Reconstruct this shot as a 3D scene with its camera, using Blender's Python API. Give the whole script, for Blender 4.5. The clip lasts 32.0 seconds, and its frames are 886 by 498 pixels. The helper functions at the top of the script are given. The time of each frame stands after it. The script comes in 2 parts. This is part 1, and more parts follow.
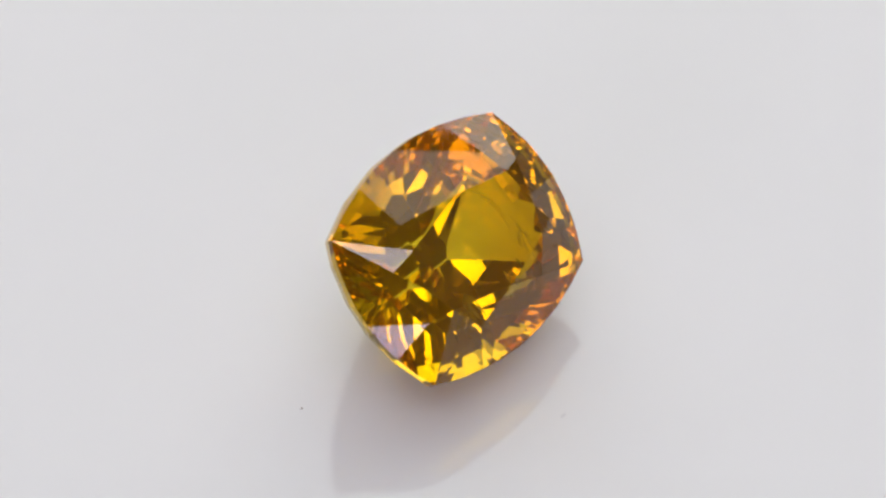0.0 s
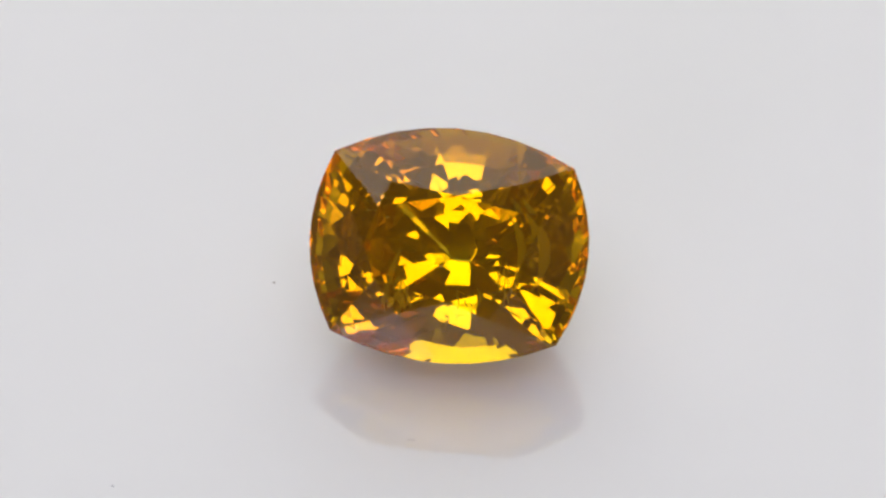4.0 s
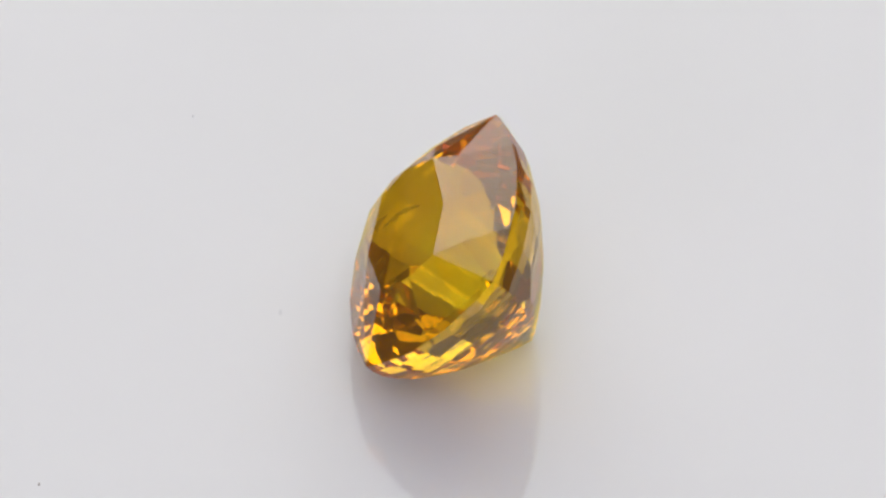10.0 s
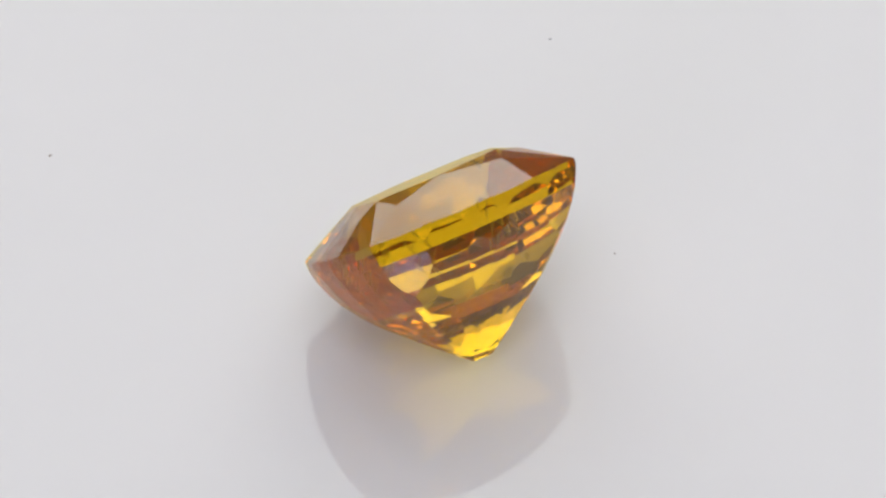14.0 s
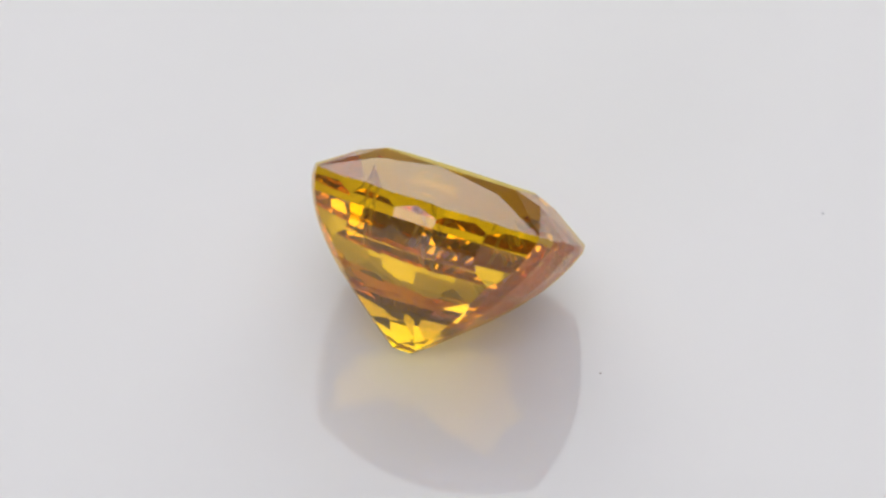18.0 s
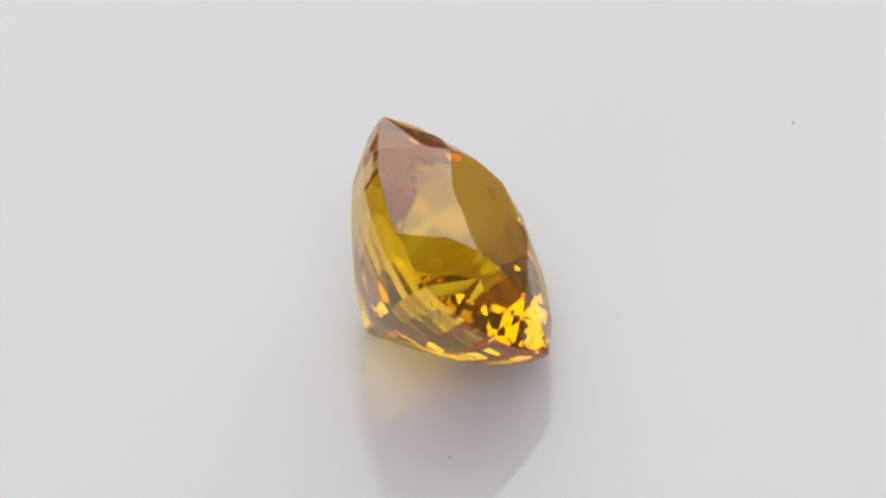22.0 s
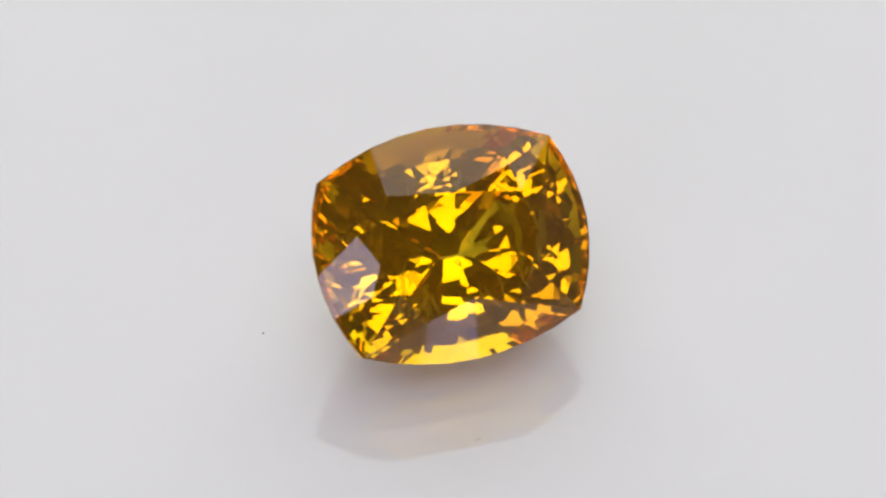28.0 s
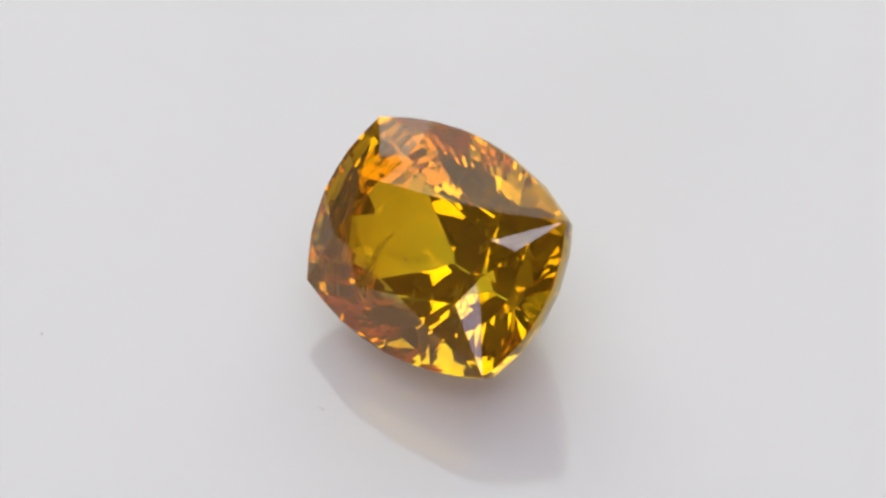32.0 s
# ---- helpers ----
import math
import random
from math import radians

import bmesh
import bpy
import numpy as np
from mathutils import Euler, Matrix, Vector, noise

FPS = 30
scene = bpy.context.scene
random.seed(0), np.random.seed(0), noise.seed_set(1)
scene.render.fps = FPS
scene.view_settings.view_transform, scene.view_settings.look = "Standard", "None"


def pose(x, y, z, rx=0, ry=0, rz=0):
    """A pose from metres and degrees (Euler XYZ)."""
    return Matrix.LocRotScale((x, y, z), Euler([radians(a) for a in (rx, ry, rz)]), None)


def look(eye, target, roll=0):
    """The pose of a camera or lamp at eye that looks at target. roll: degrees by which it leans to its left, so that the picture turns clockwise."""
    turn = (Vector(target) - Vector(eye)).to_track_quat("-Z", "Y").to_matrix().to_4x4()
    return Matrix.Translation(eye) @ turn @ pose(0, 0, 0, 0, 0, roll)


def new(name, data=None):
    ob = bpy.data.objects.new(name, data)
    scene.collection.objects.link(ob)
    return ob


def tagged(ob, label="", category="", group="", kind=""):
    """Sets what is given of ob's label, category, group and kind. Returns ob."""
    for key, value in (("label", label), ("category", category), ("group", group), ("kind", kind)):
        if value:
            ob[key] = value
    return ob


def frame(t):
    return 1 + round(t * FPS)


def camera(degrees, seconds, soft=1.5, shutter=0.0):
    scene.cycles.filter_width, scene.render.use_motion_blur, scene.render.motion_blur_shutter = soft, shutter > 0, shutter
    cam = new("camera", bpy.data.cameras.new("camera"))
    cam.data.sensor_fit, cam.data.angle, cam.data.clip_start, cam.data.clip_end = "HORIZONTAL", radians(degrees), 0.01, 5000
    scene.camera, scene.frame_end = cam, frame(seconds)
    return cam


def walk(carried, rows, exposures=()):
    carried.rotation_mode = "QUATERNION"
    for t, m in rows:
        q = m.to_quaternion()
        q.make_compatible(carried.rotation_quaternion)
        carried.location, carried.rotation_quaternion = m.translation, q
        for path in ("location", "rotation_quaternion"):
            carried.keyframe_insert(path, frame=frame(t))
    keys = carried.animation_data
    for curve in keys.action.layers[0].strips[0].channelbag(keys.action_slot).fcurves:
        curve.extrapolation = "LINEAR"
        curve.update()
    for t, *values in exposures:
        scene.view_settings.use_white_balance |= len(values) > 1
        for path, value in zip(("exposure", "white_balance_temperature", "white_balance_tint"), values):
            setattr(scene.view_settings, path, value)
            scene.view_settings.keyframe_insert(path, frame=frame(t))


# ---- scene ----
MM = 0.001

# the turntable's turn in radians: one round in 25.7 s, clockwise seen from above
def turn(t):
    return -(0.2444 * (t - 3.5461) - 0.0105 * math.sin(2 * math.pi * t / 32))


# ---------------------------------------------------------------- camera
PITCH, DISTANCE, SCALE = 0.7909, 239.5 * MM, 57.0 / MM
cam = camera(2 * math.degrees(math.atan(784 / SCALE / DISTANCE)), 32.0, soft=2.45)
EYE = Vector((0, -DISTANCE * math.cos(PITCH), DISTANCE * math.sin(PITCH)))
UP = Vector((0, math.sin(PITCH), math.cos(PITCH)))


def aim(sx, sy):
    """The pose that shows the axis of the turntable off the middle by sx to the right and sy downwards (57 a millimetre)."""
    return look(EYE, Vector((-sx / SCALE, 0, 0)) + UP * (sy / SCALE))


SWAY = [(0, 9.6, 139.9), (1, 13, 139.6), (2, 12, 134.9), (3, 11.4, 131.5), (3.5, 11.2, 130.2), (4.5, 10, 132), (5.5, 10, 136), (6, 10.5, 138.3), (7, 6, 140.3),
        (8, 5, 139.7), (9, 6.2, 139.3), (10, 5.4, 137.6), (11, 3.6, 128.7), (12, 0.8, 116.6), (13, 2.4, 106), (14, 4.6, 96.7), (15.5, 8, 79), (16.5, 9.5, 71.5),
        (17, 9.2, 76.5), (18, 7, 90), (19, 10.5, 98.7), (20, 14, 109), (21, 13.6, 120), (22, 15.4, 134), (23, 19, 143.3), (24, 17.5, 145.6),
        (25, 10, 143.5), (26.5, 9.5, 136), (28, 7, 128.3), (29, 0, 127.8), (30, -4.5, 129), (31, -3, 130.8), (32, -2.6, 134)]
walk(cam, [(t, aim(x, y - 0.9)) for t, x, y in SWAY])

# ---------------------------------------------------------------- light
world = bpy.data.worlds.new("studio")
scene.world = world
world.use_nodes = True
world.node_tree.nodes["Background"].inputs[0].default_value = (0.55, 0.6, 0.68, 1)
world.node_tree.nodes["Background"].inputs[1].default_value = 0.02
scene.cycles.max_bounces = 24
scene.cycles.glossy_bounces = 16
scene.cycles.transmission_bounces = 16


def softbox(name, eye, target, size_x, size_y, power, colour=(1, 1, 1), shape="RECTANGLE"):
    data = bpy.data.lights.new(name, "AREA")
    data.shape, data.size, data.size_y, data.energy, data.color = shape, size_x, size_y, power, colour
    ob = new(name, data)
    ob.matrix_world = look(eye, target)
    return ob


# one broad rounded panel at the back with a dimmer one leaning over the stage, a pale violet one overhead and two low ones in front, on either side of the camera
softbox("softbox_back", (0, 0.367, 0.243), (0, 0, 0), 0.84, 0.40, 1.66, (1, 0.995, 0.945), "ELLIPSE")
softbox("softbox_over", (0, 0.161, 0.442), (0, 0, 0), 0.75, 0.20, 0.50, (1, 0.995, 0.945))
softbox("softbox_top", (0, -0.23, 0.50), (0, -0.23, 0), 0.40, 0.28, 1.44, (0.90, 0.875, 1))
softbox("softbox_front", (-0.253, -0.417, 0.155), (0, 0, 0), 0.242, 0.149, 0.335, (0.78, 0.72, 1))
softbox("softbox_front", (0.168, -0.460, 0.132), (0, 0, 0), 0.11, 0.13, 0.20, (0.78, 0.72, 1))

# ---------------------------------------------------------------- materials
def material(name):
    m = bpy.data.materials.new(name)
    m.use_nodes = True
    nodes, links = m.node_tree.nodes, m.node_tree.links
    return m, nodes, links, nodes["Principled BSDF"]


TILT, ROLL = 0.7818, -0.0249
LEAN = Euler((TILT, 0, 0)).to_matrix() @ Euler((0, ROLL, 0)).to_matrix()
# what each passage through a facet and each bounce inside leaves of the light: amber under the crown, lemon at the tip;
# painted in for absorption over longer and shorter light paths
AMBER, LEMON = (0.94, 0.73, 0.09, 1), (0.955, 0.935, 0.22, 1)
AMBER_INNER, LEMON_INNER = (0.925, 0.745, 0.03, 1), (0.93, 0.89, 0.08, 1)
SILK = (0.96, 0.60, 0.05, 1)


def stone_material():
    """Yellow sapphire whose tint along the stone's axis stands in for light absorbed over path length."""
    m, nodes, links, p = material("amber_sapphire")
    nodes.remove(p)
    out = nodes["Material Output"]
    place, along, path_tint = nodes.new("ShaderNodeTexCoord"), nodes.new("ShaderNodeVectorMath"), nodes.new("ShaderNodeMapRange")
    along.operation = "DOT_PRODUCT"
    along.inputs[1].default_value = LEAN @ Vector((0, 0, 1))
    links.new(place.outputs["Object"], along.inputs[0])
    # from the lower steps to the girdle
    path_tint.inputs["From Min"].default_value, path_tint.inputs["From Max"].default_value = -2.0 * MM, -0.3 * MM
    links.new(along.outputs["Value"], path_tint.inputs["Value"])

    def blend(fac, a, b):
        mix = nodes.new("ShaderNodeMix")
        mix.data_type = "RGBA"
        links.new(fac, mix.inputs["Factor"])
        for key, c in (("A", a), ("B", b)):
            if isinstance(c, tuple):
                mix.inputs[key].default_value = c
            else:
                links.new(c, mix.inputs[key])
        return mix.outputs["Result"]

    fresnel = nodes.new("ShaderNodeFresnel")
    fresnel.inputs["IOR"].default_value = 1.77
    span = nodes.new("ShaderNodeMapRange")
    span.inputs["From Min"].default_value, span.inputs["From Max"].default_value = 0.4, 0.95
    links.new(fresnel.outputs[0], span.inputs["Value"])
    gloss = nodes.new("ShaderNodeBsdfGlossy")
    gloss.inputs["Roughness"].default_value = 0.02
    links.new(blend(span.outputs[0], (1, 1, 1, 1), blend(path_tint.outputs[0], LEMON_INNER, AMBER_INNER)), gloss.inputs["Color"])
    bend = nodes.new("ShaderNodeBsdfRefraction")
    bend.inputs["IOR"].default_value, bend.inputs["Roughness"].default_value = 1.77, 0.03
    links.new(blend(path_tint.outputs[0], LEMON, AMBER), bend.inputs["Color"])
    mix = nodes.new("ShaderNodeMixShader")
    links.new(fresnel.outputs[0], mix.inputs[0])
    links.new(bend.outputs[0], mix.inputs[1])
    links.new(gloss.outputs[0], mix.inputs[2])
    # faint silk in the stone scatters a little of the light
    silk = nodes.new("ShaderNodeBsdfTranslucent")
    silk.inputs["Color"].default_value = SILK
    skin = nodes.new("ShaderNodeBsdfDiffuse")
    skin.inputs["Color"].default_value = SILK
    milk = nodes.new("ShaderNodeMixShader")
    links.new(silk.outputs[0], milk.inputs[1])
    links.new(skin.outputs[0], milk.inputs[2])
    haze = nodes.new("ShaderNodeMixShader")
    haze.inputs[0].default_value = 0.06
    links.new(mix.outputs[0], haze.inputs[1])
    links.new(milk.outputs[0], haze.inputs[2])
    links.new(haze.outputs[0], out.inputs["Surface"])
    return m


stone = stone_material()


def plain(name, colour, rough, spec=0.5, grain=0.0, size=1.0):
    m, nodes, links, p = material(name)
    p.inputs["Base Color"].default_value = (*colour, 1)
    p.inputs["Roughness"].default_value, p.inputs["Specular IOR Level"].default_value = rough, spec
    if grain:
        cloud = nodes.new("ShaderNodeTexNoise")
        cloud.inputs["Scale"].default_value, cloud.inputs["Detail"].default_value = size, 6
        place = nodes.new("ShaderNodeTexCoord")
        links.new(place.outputs["Object"], cloud.inputs["Vector"])
        mix = nodes.new("ShaderNodeMix")
        mix.data_type = "RGBA"
        mix.inputs["A"].default_value = (*(c * (1 - grain) for c in colour), 1)
        mix.inputs["B"].default_value = (*(min(1, c * (1 + grain)) for c in colour), 1)
        links.new(cloud.outputs["Fac"], mix.inputs["Factor"])
        links.new(mix.outputs["Result"], p.inputs["Base Color"])
    return m


gloss_white = plain("gloss_white_acrylic", (0.748, 0.748, 0.745), 0.01, 0.5, 0.012, 180)
milky = gloss_white.node_tree.nodes["Principled BSDF"].inputs
milky["Subsurface Weight"].default_value, milky["Subsurface Scale"].default_value = 0.9, 8 * MM
milky["Subsurface Radius"].default_value = (1.0, 1.0, 1.05)
room_plaster = plain("room_plaster", (0.40, 0.395, 0.39), 0.9, 0.1, 0.05, 8)
room_dark = plain("dark_wall", (0.12, 0.12, 0.13), 0.95, 0.1, 0.08, 90)
table_grey = plain("grey_table_board", (0.12, 0.12, 0.12), 0.7, 0.3, 0.08, 40)
pit_amber = plain("amber_pit", (0.55, 0.40, 0.12), 0.3, 0.5)
feather_pale = plain("pale_inclusion", (0.9, 0.84, 0.6), 0.15, 0.6)
veil = feather_pale.copy()
veil.name = "wispy_veil"
clear, blend = veil.node_tree.nodes.new("ShaderNodeBsdfTransparent"), veil.node_tree.nodes.new("ShaderNodeMixShader")
blend.inputs[0].default_value = 0.38
veil.node_tree.links.new(clear.outputs[0], blend.inputs[1])
veil.node_tree.links.new(veil.node_tree.nodes["Principled BSDF"].outputs[0], blend.inputs[2])
veil.node_tree.links.new(blend.outputs[0], veil.node_tree.nodes["Material Output"].inputs["Surface"])
smear_grey = plain("grey_smear", (0.66, 0.66, 0.665), 0.2, 0.4, 0.08, 4000)
dust_dark = plain("dust_brown", (0.40, 0.36, 0.33), 0.9, 0.1)


def part(name, bm, mat, parent=None, label=""):
    """Links a bmesh as one mesh object."""
    data = bpy.data.meshes.new(name)
    bm.to_mesh(data)
    bm.free()
    data.materials.append(mat)
    ob = new(name, data)
    if parent:
        ob.parent = parent
    return tagged(ob, label)


# ---------------------------------------------------------------- the setting
def slab(name, lo, hi, mat, label, category="wall"):
    bm = bmesh.new()
    bmesh.ops.create_cube(bm, size=1)
    for v in bm.verts:
        v.co = Vector(((lo[i] + hi[i]) / 2 + v.co[i] * (hi[i] - lo[i]) for i in range(3)))
    return tagged(part(name, bm, mat), label, category, kind="structure")


slab("ground", (-0.8, -0.9, -0.032), (0.8, 0.5, -0.012), table_grey, "dark grey board under the turntable", "table board")
slab("wall_back", (-0.8, 0.50, -0.032), (0.8, 0.52, 1.0), room_plaster, "grey plaster wall behind the light panels")
slab("wall_left", (-0.82, -0.9, -0.032), (-0.8, 0.52, 1.0), room_plaster, "grey plaster side wall of the room")
slab("wall_right", (0.8, -0.9, -0.032), (0.82, 0.52, 1.0), room_plaster, "grey plaster side wall of the room")
slab("ceiling", (-0.82, -0.9, 1.0), (0.82, 0.52, 1.02), room_plaster, "grey plaster ceiling of the room", "ceiling")
# unseen wall, added dark so that the stone mirrors little light from the front
slab("wall_front", (-0.82, -0.92, -0.032), (0.82, -0.9, 1.02), room_dark, "unseen dark wall added behind the camera")


def lathe(profile, n):
    """A turned body from (radius, height) pairs in order, closed at both ends."""
    bm = bmesh.new()
    rings = [[bm.verts.new((r * math.cos(2 * math.pi * i / n), r * math.sin(2 * math.pi * i / n), z)) for i in range(n)] for r, z in profile]
    for a, b in zip(rings, rings[1:]):
        for i in range(n):
            bm.faces.new((a[i], a[(i + 1) % n], b[(i + 1) % n], b[i]))
    bm.faces.new(rings[-1])
    bm.faces.new(rings[0][::-1])
    return bm


turntable = tagged(part("turntable", lathe([(0.025, -0.012), (0.026, -0.011), (0.026, -0.0010), (0.0258, -0.0004), (0.0255, -0.0001), (0.025, 0)], 96), gloss_white),
                   "round glossy white acrylic turntable, slowly turning", "turntable")

# ---------------------------------------------------------------- the gemstone
CORNERS = [Vector(c) for c in ((3.498, -2.672), (3.665, 2.777), (-3.726, 2.806), (-3.477, -2.717))]
BOWS = (0.712, 0.958, 0.713, 0.787)
GIRDLE, CROWN = 0.11, 1.19
KEEL, KEEL_HALF, DEEP = Vector((0.213, -0.255)), 0.347, 4.669
BELLY = Vector((0.05, 0))


def girdle_point(k, u):
    """A point of the girdle's plan, u of the way along side k (x+, y+, x-, y-)."""
    p, q = CORNERS[k], CORNERS[(k + 1) % 4]
    out = Vector((q.y - p.y, p.x - q.x)).normalized()
    return p.lerp(q, u) + out * BOWS[k] * 4 * u * (1 - u)


OUTLINE = [girdle_point(k, i / 8) for k in range(4) for i in range(8)]
# the crown's corners in the order of CORNERS: on the table, and below it on either side of the corner ridge
TABLE_CORNER = ((2.10, -0.98), (2.23, 1.27), (-2.14, 1.18), (-2.10, -1.05))
TABLE_MID = ((2.47, 0.05), (0.25, 1.68), (-2.52, -0.02), (0.15, -1.60))
SHOULDER_X = ((2.82, -0.80, 0.89), (2.98, 1.30, 0.89), (-2.99, 0.98, 0.92), (-2.93, -0.95, 0.90))
SHOULDER_Y = ((1.45, -2.04, 0.88), (2.08, 2.15, 0.88), (-1.86, 1.98, 0.92), (-1.40, -2.06, 0.88))
FACETS = ("table_facet", "star_facet", "corner_facet", "main_facet", "upper_girdle_facet", "girdle", "pavilion_facet", "culet")


def reach(points, way):
    return max(way.dot(p) for p in points)


def cut(bm, co, no, kind):
    """Cuts away what lies beyond a plane and closes the cut with one flat facet."""
    geom = bm.verts[:] + bm.edges[:] + bm.faces[:]
    made = bmesh.ops.bisect_plane(bm, geom=geom, dist=1e-5, plane_co=co, plane_no=no, clear_outer=True)
    edges = [e for e in made["geom_cut"] if isinstance(e, bmesh.types.BMEdge) and e.is_boundary]
    if len(edges) > 2:
        for f in bmesh.ops.contextual_create(bm, geom=edges)["faces"]:
            f.material_index = FACETS.index(kind)


def rough_stone():
    bm = bmesh.new()
    low = [bm.verts.new((p.x, p.y, -DEEP)) for p in OUTLINE]
    high = [bm.verts.new((p.x, p.y, CROWN)) for p in OUTLINE]
    n = len(OUTLINE)
    for i in range(n):
        f = bm.faces.new((low[i], low[(i + 1) % n], high[(i + 1) % n], high[i]))
        f.material_index = FACETS.index("girdle")
    bm.faces.new(high)
    f = bm.faces.new(low[::-1])
    f.material_index = FACETS.index("culet")
    return bm


def cut_crown(bm):
    """Stars round the table, a ridge to each corner with a facet on either side, mains over the sides and girdle halves."""
    def bevel(kind, a, b, c):
        no = (b - a).cross(c - a).normalized()
        cut(bm, a, no if no.z > 0 else -no, kind)

    def girdle_at(k, u):
        return girdle_point(k, u).to_3d() + Vector((0, 0, GIRDLE))

    cut(bm, (0, 0, CROWN - 1e-3), (0, 0, 1), "table_facet")
    for c in range(4):
        tip, top = girdle_at(c, 0), Vector((*TABLE_CORNER[c], CROWN))
        for side, near, far in ((c, 0.25, 0.5), ((c + 3) % 4, 0.75, 0.5)):
            shoulder = Vector((SHOULDER_X if side % 2 == 0 else SHOULDER_Y)[c])
            mid = Vector((*TABLE_MID[side], CROWN))
            foot, middle = girdle_at(side, near), girdle_at(side, far)
            bevel("corner_facet", top, shoulder, tip)
            bevel("star_facet", top, mid, shoulder)
            bevel("main_facet", mid, shoulder, middle)
            bevel("upper_girdle_facet", shoulder, tip, foot)
            bevel("upper_girdle_facet", shoulder, foot, middle)


# depth below the girdle and the girdle's plan there, shrunk by these shares in x and y
STEPS = ((GIRDLE, 1.0, 1.0), (0.62, 0.955, 0.983), (1.10, 0.90, 0.927), (1.56, 0.836, 0.855), (2.02, 0.752, 0.762), (2.47, 0.658, 0.664),
         (2.92, 0.553, 0.555), (3.35, 0.446, 0.436), (3.80, 0.324, 0.300), (4.28, 0.195, 0.145), (DEEP, 0, 0))


def cut_pavilion(bm):
    """Rows of steps towards a short keel: bowed under the girdle, straight with cut corners below."""
    keel = [KEEL + Vector((s * KEEL_HALF, 0)) for s in (-1, 1)]
    rng = random.Random(7)

    def way(a):
        return Vector((math.cos(radians(a)), math.sin(radians(a))))

    def ring(z, sx, sy, w):
        if sx == 0:
            return reach(keel, w)
        return reach([Vector((p.x * sx, p.y * sy)) for p in OUTLINE], w) + w.dot(KEEL * z / DEEP + BELLY * math.sin(math.pi * z / DEEP))

    def step(low, high, a, loose):
        """One facet, a little off its even angle as hand cutting leaves it."""
        w = way(a)
        h0, h1, deep = ring(*low, w), ring(*high, w), high[0] - low[0]
        lean = math.atan2(h0 - h1, deep) + radians(rng.uniform(-loose, loose))
        w2 = way(a + rng.uniform(-2, 2) * loose)
        mid = Vector((w.x * (h0 + h1) / 2, w.y * (h0 + h1) / 2, -(low[0] + high[0]) / 2))
        cut(bm, mid, Vector((w2.x * math.cos(lean), w2.y * math.cos(lean), -math.sin(lean))), "pavilion_facet")

    fan, few, row, three, one = (-24, -12, 0, 12, 24), (-25, -9, 9, 25), (-12, -4, 4, 12), (-18, 0, 18), (0,)
    ends = (fan, fan, fan, fan, few, few, few, few, three, three)
    spreads = {0: ends, 90: (fan, fan, row, row, row, row, row, three, one, one), 180: ends, 270: (fan, fan, fan, fan, fan, few, few, three, three, (-16, 16))}
    looses = (0.15, 0.2, 0.3, 0.4, 0.5, 0.6, 0.8, 1.0, 1.3, 1.8)
    for k, (low, high) in enumerate(zip(STEPS, STEPS[1:])):
        for side, rows in spreads.items():
            for d in rows[k]:
                step(low, high, side + d, looses[k] * (1 if side != 90 else 0.4))
        if k > 1:
            for a in (42, 138, 222, 318):
                step(low, high, a, looses[k])


def facet_stone():
    bm = rough_stone()
    cut_crown(bm)
    cut_pavilion(bm)
    bmesh.ops.recalc_face_normals(bm, faces=bm.faces)
    return bm


def grain(radius, seed, rough):
    """A small lumpy grain about the origin, in millimetres."""
    rng = random.Random(seed)
    bm = bmesh.new()
    bmesh.ops.create_icosphere(bm, subdivisions=2, radius=1)
    shift = Vector((rng.uniform(0, 9), rng.uniform(0, 9), rng.uniform(0, 9)))
    for v in bm.verts:
        v.co *= radius * MM * (1 + rough * noise.noise(v.co * 1.3 + shift) + 0.4 * rough * noise.noise(v.co * 4 + shift))
    return bm


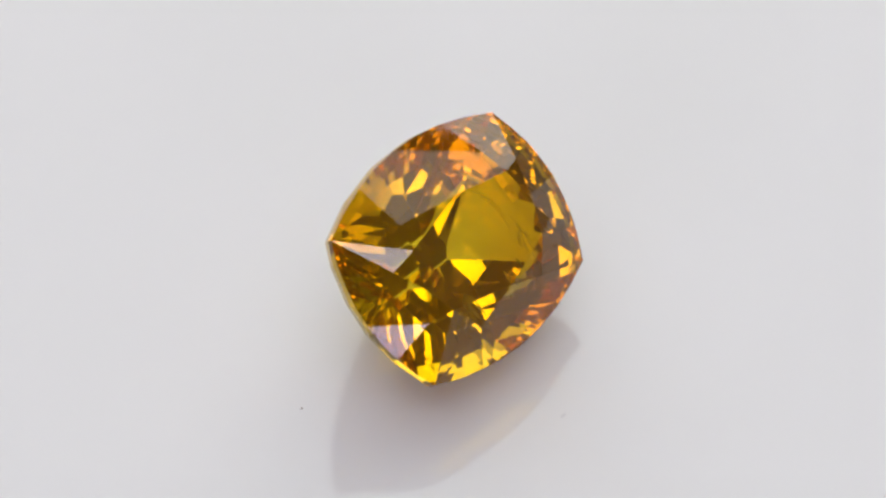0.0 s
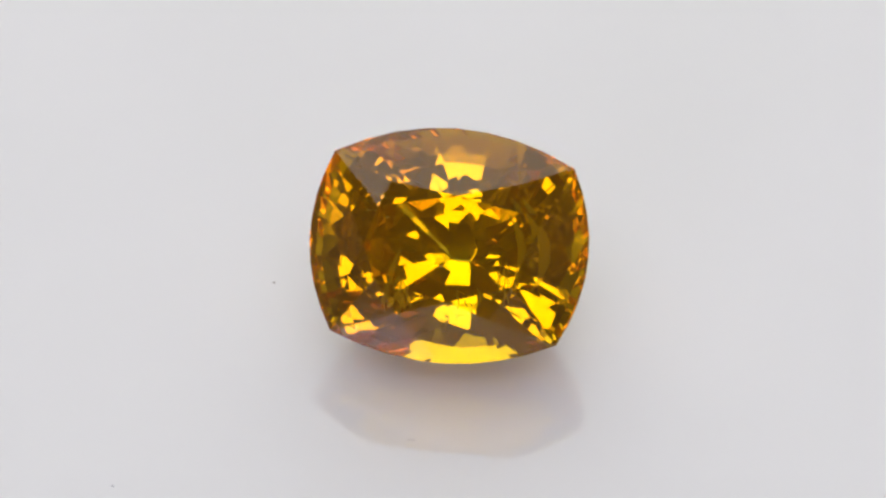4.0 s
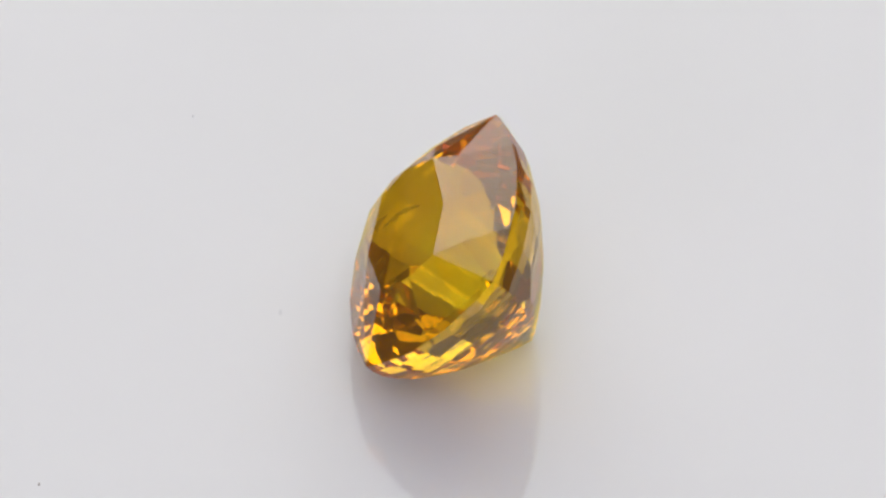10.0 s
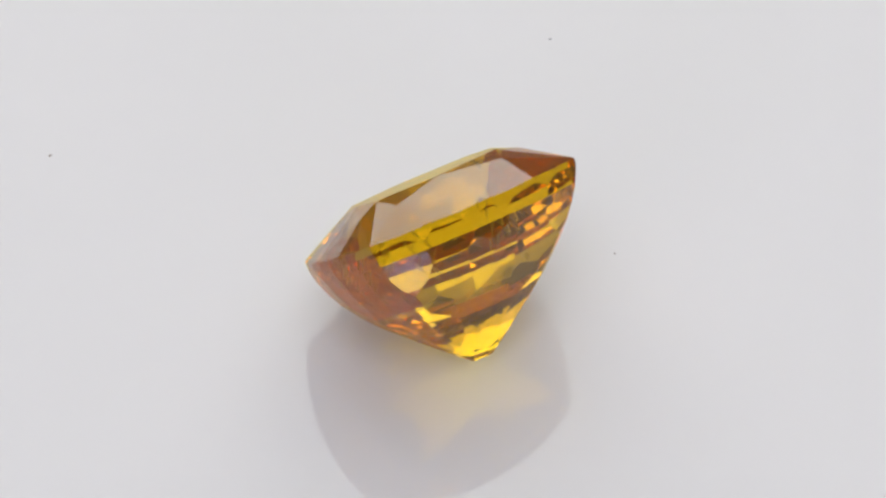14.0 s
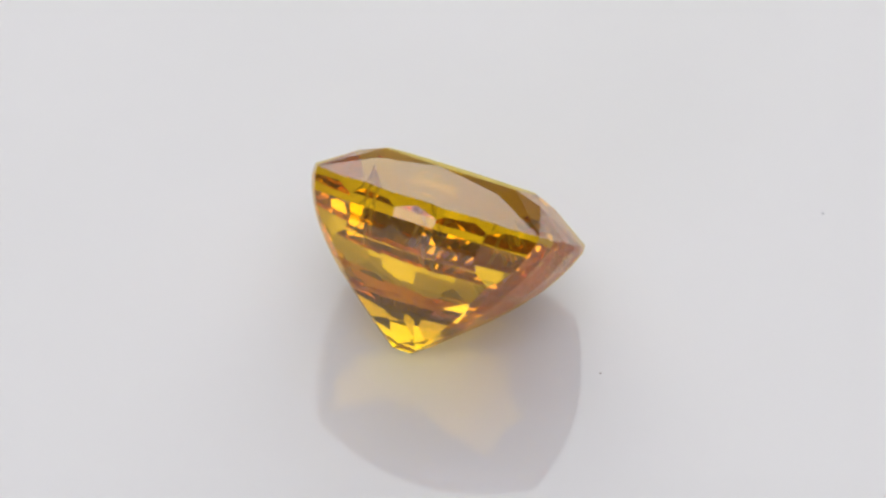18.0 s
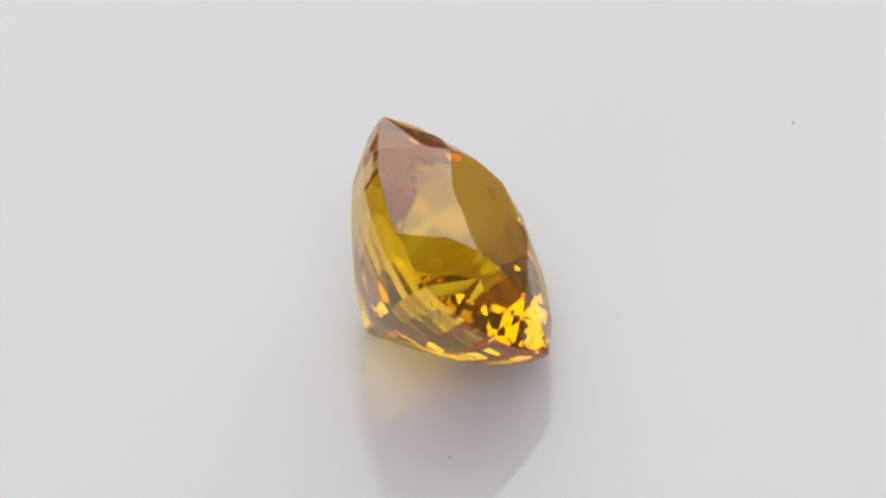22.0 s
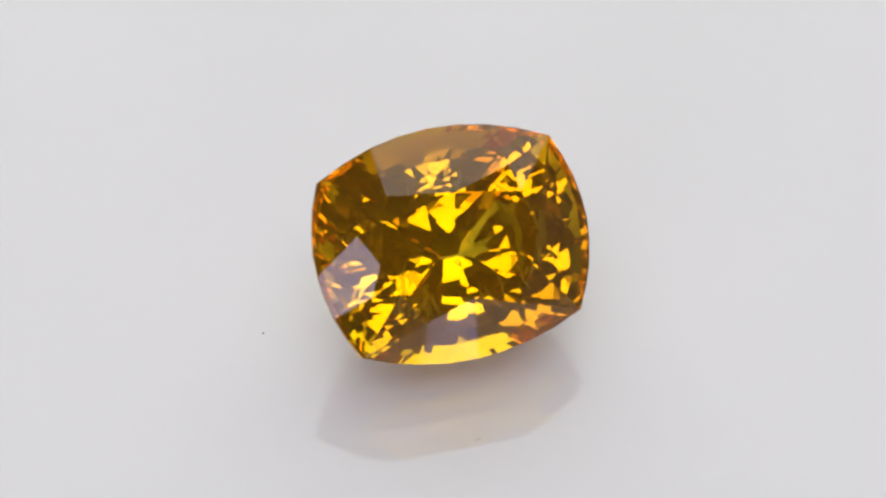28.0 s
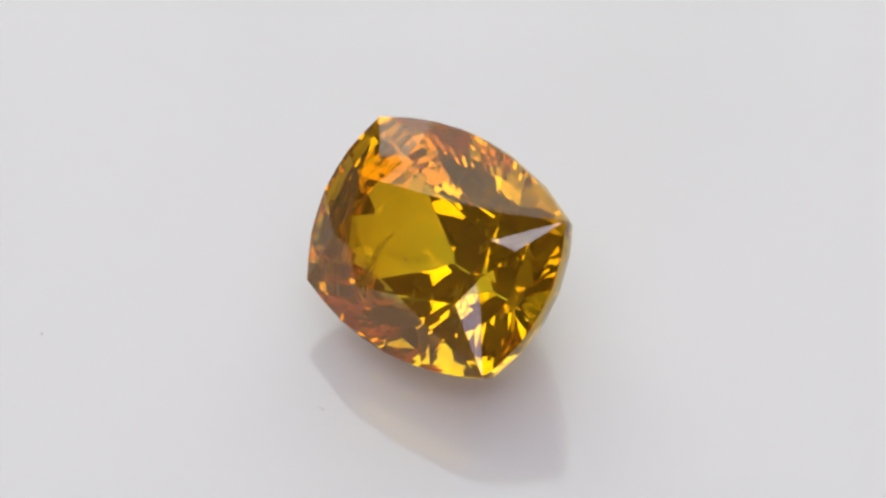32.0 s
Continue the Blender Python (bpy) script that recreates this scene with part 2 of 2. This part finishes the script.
def gemstone():
    body = facet_stone()
    bmesh.ops.transform(body, matrix=LEAN.to_4x4(), verts=body.verts)
    base = min(v.co.z for v in body.verts)
    for v in body.verts:
        v.co = (v.co - Vector((0, 0, base))) * MM
    thing = tagged(new("gemstone"), "cushion-cut amber yellow sapphire leaning on glossy white", "gemstone")
    girdle = bmesh.new()
    for f in body.faces:
        bm = girdle if FACETS[f.material_index] == "girdle" else bmesh.new()
        bm.faces.new([bm.verts.new(v.co) for v in f.verts])
        if bm is not girdle:
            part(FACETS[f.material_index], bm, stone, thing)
    bmesh.ops.remove_doubles(girdle, verts=girdle.verts, dist=1e-8)
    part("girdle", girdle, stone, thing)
    body.free()

    # inclusions: a healed feather under the crown, a pit on the table, dark crystals beside the girdle
    def at(bm, x, y, z):
        bmesh.ops.translate(bm, vec=(x * MM, y * MM, z * MM), verts=bm.verts)
        return bm

    bm = bmesh.new()
    rows = []
    for i in range(9):
        u = i / 8
        c = Vector((0.05 * math.sin(3.1 * u) - 0.03 * u, -0.16 + 0.20 * u, 0.34 - 0.52 * u)) * MM
        half = (0.03 + 0.075 * math.sin(math.pi * u) * (0.7 + 0.3 * math.sin(9 * u))) * MM
        rows.append([bm.verts.new(c + Vector((k * half, 0.3 * abs(k) * half, 0.1 * k * half))) for k in (-1, 0, 1)])
    for a, b in zip(rows, rows[1:]):
        for i in (0, 1):
            bm.faces.new((a[i], a[i + 1], b[i + 1], b[i]))
    bmesh.ops.solidify(bm, geom=bm.faces[:], thickness=0.008 * MM)
    part("feather_inclusion", at(bm, -1.59, -1.32, 2.6), feather_pale, thing, "pale glinting feather inclusion")
    # wisps of healed cracks that hang below the table, and a ringed bubble
    def wisps(seed, count, drop, wide):
        rng = random.Random(seed)
        bm = bmesh.new()
        for _ in range(count):
            c = Vector((rng.gauss(0, wide), rng.gauss(0, 0.08), rng.gauss(0, 0.5 * drop)))
            run = Vector((rng.gauss(0, 0.16), rng.gauss(0, 0.25), -drop * rng.uniform(0.4, 1)))
            bow = Vector((rng.gauss(0, 0.06), 0, rng.gauss(0, 0.03)))
            half = Vector((rng.uniform(0.015, 0.05), rng.uniform(-0.02, 0.02), 0))
            last = None
            for i in range(6):
                u = i / 5
                mid = c + run * u + bow * math.sin(math.pi * u)
                edge = half * (0.25 + math.sin(math.pi * u))
                pair = [bm.verts.new((mid + k * edge) * MM) for k in (-1, 1)]
                if last:
                    bm.faces.new((last[0], last[1], pair[1], pair[0]))
                last = pair
        return bm

    def leaf(length, wide, bow, spots):
        """A curved, tapered sheet of a healed crack along y, in the stone's own axes, in millimetres."""
        bm = bmesh.new()
        last = None
        for i in range(15):
            u = i / 14
            half = 0.5 * wide * math.sin(math.pi * (0.04 + 0.92 * u)) * (1 + spots * math.sin(23 * u))
            mid = Vector((bow * (1 - (2 * u - 1) ** 2), length * (u - 0.5), 0))
            row = [bm.verts.new(mid + Vector((0.55 * k * half, 0, -0.83 * k * half))) for k in (-1, 0, 1)]
            if last:
                for j in (0, 1):
                    bm.faces.new((last[j], last[j + 1], row[j + 1], row[j]))
            last = row
        return bm

    def inside(bm, x, y, z, turned=0.0):
        """Moves a mesh from the stone's own axes, about a point in it, to where the stone lies."""
        m = Matrix.Translation((0, 0, -base * MM)) @ Matrix.Scale(MM, 4) @ LEAN.to_4x4() @ Matrix.Translation((x, y, z)) @ Matrix.Rotation(turned, 4, "Z")
        bmesh.ops.transform(bm, matrix=m, verts=bm.verts)
        return bm

    part("crescent_inclusion", inside(leaf(2.1, 0.5, 0.35, 0.1), 1.85, 0.2, -1.9, 0.15), veil, thing, "pale crescent-shaped healed crack")
    part("crescent_inclusion", inside(leaf(1.7, 0.3, -0.2, 0.3), -1.55, -0.9, -1.1, -0.1), veil, thing, "pale crescent-shaped healed crack")
    part("veil_inclusion", at(wisps(5, 26, 0.55, 0.16), -1.38, -1.24, 3.10), veil, thing, "wispy pale veil inclusion")
    part("veil_inclusion", at(wisps(8, 12, 0.8, 0.10), 1.75, -0.6, 3.3), veil, thing, "wispy pale veil inclusion")
    part("veil_inclusion", at(wisps(9, 9, 0.5, 0.35), 0.75, -1.2, 2.9), veil, thing, "wispy pale veil inclusion")
    bm = bmesh.new()
    n = 16
    rings = [[bm.verts.new(Vector(((0.085 + 0.016 * math.cos(b)) * math.cos(a), (0.085 + 0.016 * math.cos(b)) * math.sin(a) * 0.8, 0.016 * math.sin(b))) * MM)
              for b in (0, 1.57, 3.14, 4.71)] for a in (2 * math.pi * i / n for i in range(n))]
    for i in range(n):
        for j in range(4):
            bm.faces.new((rings[i][j], rings[(i + 1) % n][j], rings[(i + 1) % n][(j + 1) % 4], rings[i][(j + 1) % 4]))
    bmesh.ops.rotate(bm, verts=bm.verts, matrix=Matrix.Rotation(TILT, 3, "X"))
    part("bubble_inclusion", at(bm, -0.04, -0.33, 3.28), veil, thing, "tiny ringed bubble inclusion")
    part("pit", at(grain(0.045, 3, 0.5), -0.14, -1.18, 4.03), pit_amber, thing, "small pale pit on the table")
    for x, y, z, r in ((-2.03, 2.66, 2.15, 0.045), (-1.80, 2.60, 2.22, 0.03), (-2.22, 2.50, 1.95, 0.035), (-1.95, 2.42, 2.42, 0.028)):
        part("dark_crystal", at(grain(r, 11, 0.35), x, y, z), dust_dark, thing, "tiny dark crystal inclusion")
    return thing


gem = gemstone()


# ---------------------------------------------------------------- dust on the turntable
def speck(radius, stretch, seed, mat, label):
    """A lint or dust speck that lies on z = 0."""
    bm = grain(radius, seed, 0.5)
    for v in bm.verts:
        v.co.x *= stretch[0]
        v.co.y *= stretch[1]
        v.co.z *= stretch[2]
    low = min(v.co.z for v in bm.verts)
    bmesh.ops.translate(bm, vec=(0, 0, -low), verts=bm.verts)
    return tagged(part("dust_speck", bm, mat), label, "dust speck", "dust specks on the turntable")


DUST = [
    (speck(0.04, (1, 0.8, 0.6), 21, dust_dark, "tiny dark dust speck on the glossy white turntable"), -5.60, 1.15),
    (speck(0.052, (1.2, 0.7, 0.6), 22, dust_dark, "dark brown dust grain on the glossy white turntable"), 6.76, -12.40),
    (speck(0.055, (1.1, 0.8, 0.5), 23, smear_grey, "pale grey dust speck on the glossy white turntable"), -9.43, -8.04),
    (speck(0.085, (1.3, 0.6, 0.02), 24, smear_grey, "flat pale grey smear on the glossy white turntable"), -0.60, -5.15),
]


# ---------------------------------------------------------------- what moves
def motions():
    def on_table(t, x, y):
        return Matrix.Rotation(turn(t), 4, "Z") @ Matrix.Translation((x, y, 0))

    steps = [0.5 * i for i in range(65)]
    walk(turntable, [(t, on_table(t, 0, 0)) for t in steps])
    walk(gem, [(t, on_table(t, 0.0492 * MM, -0.4275 * MM)) for t in steps])
    for ob, x, y in DUST:
        walk(ob, [(t, on_table(t, x * MM, y * MM)) for t in steps])


motions()
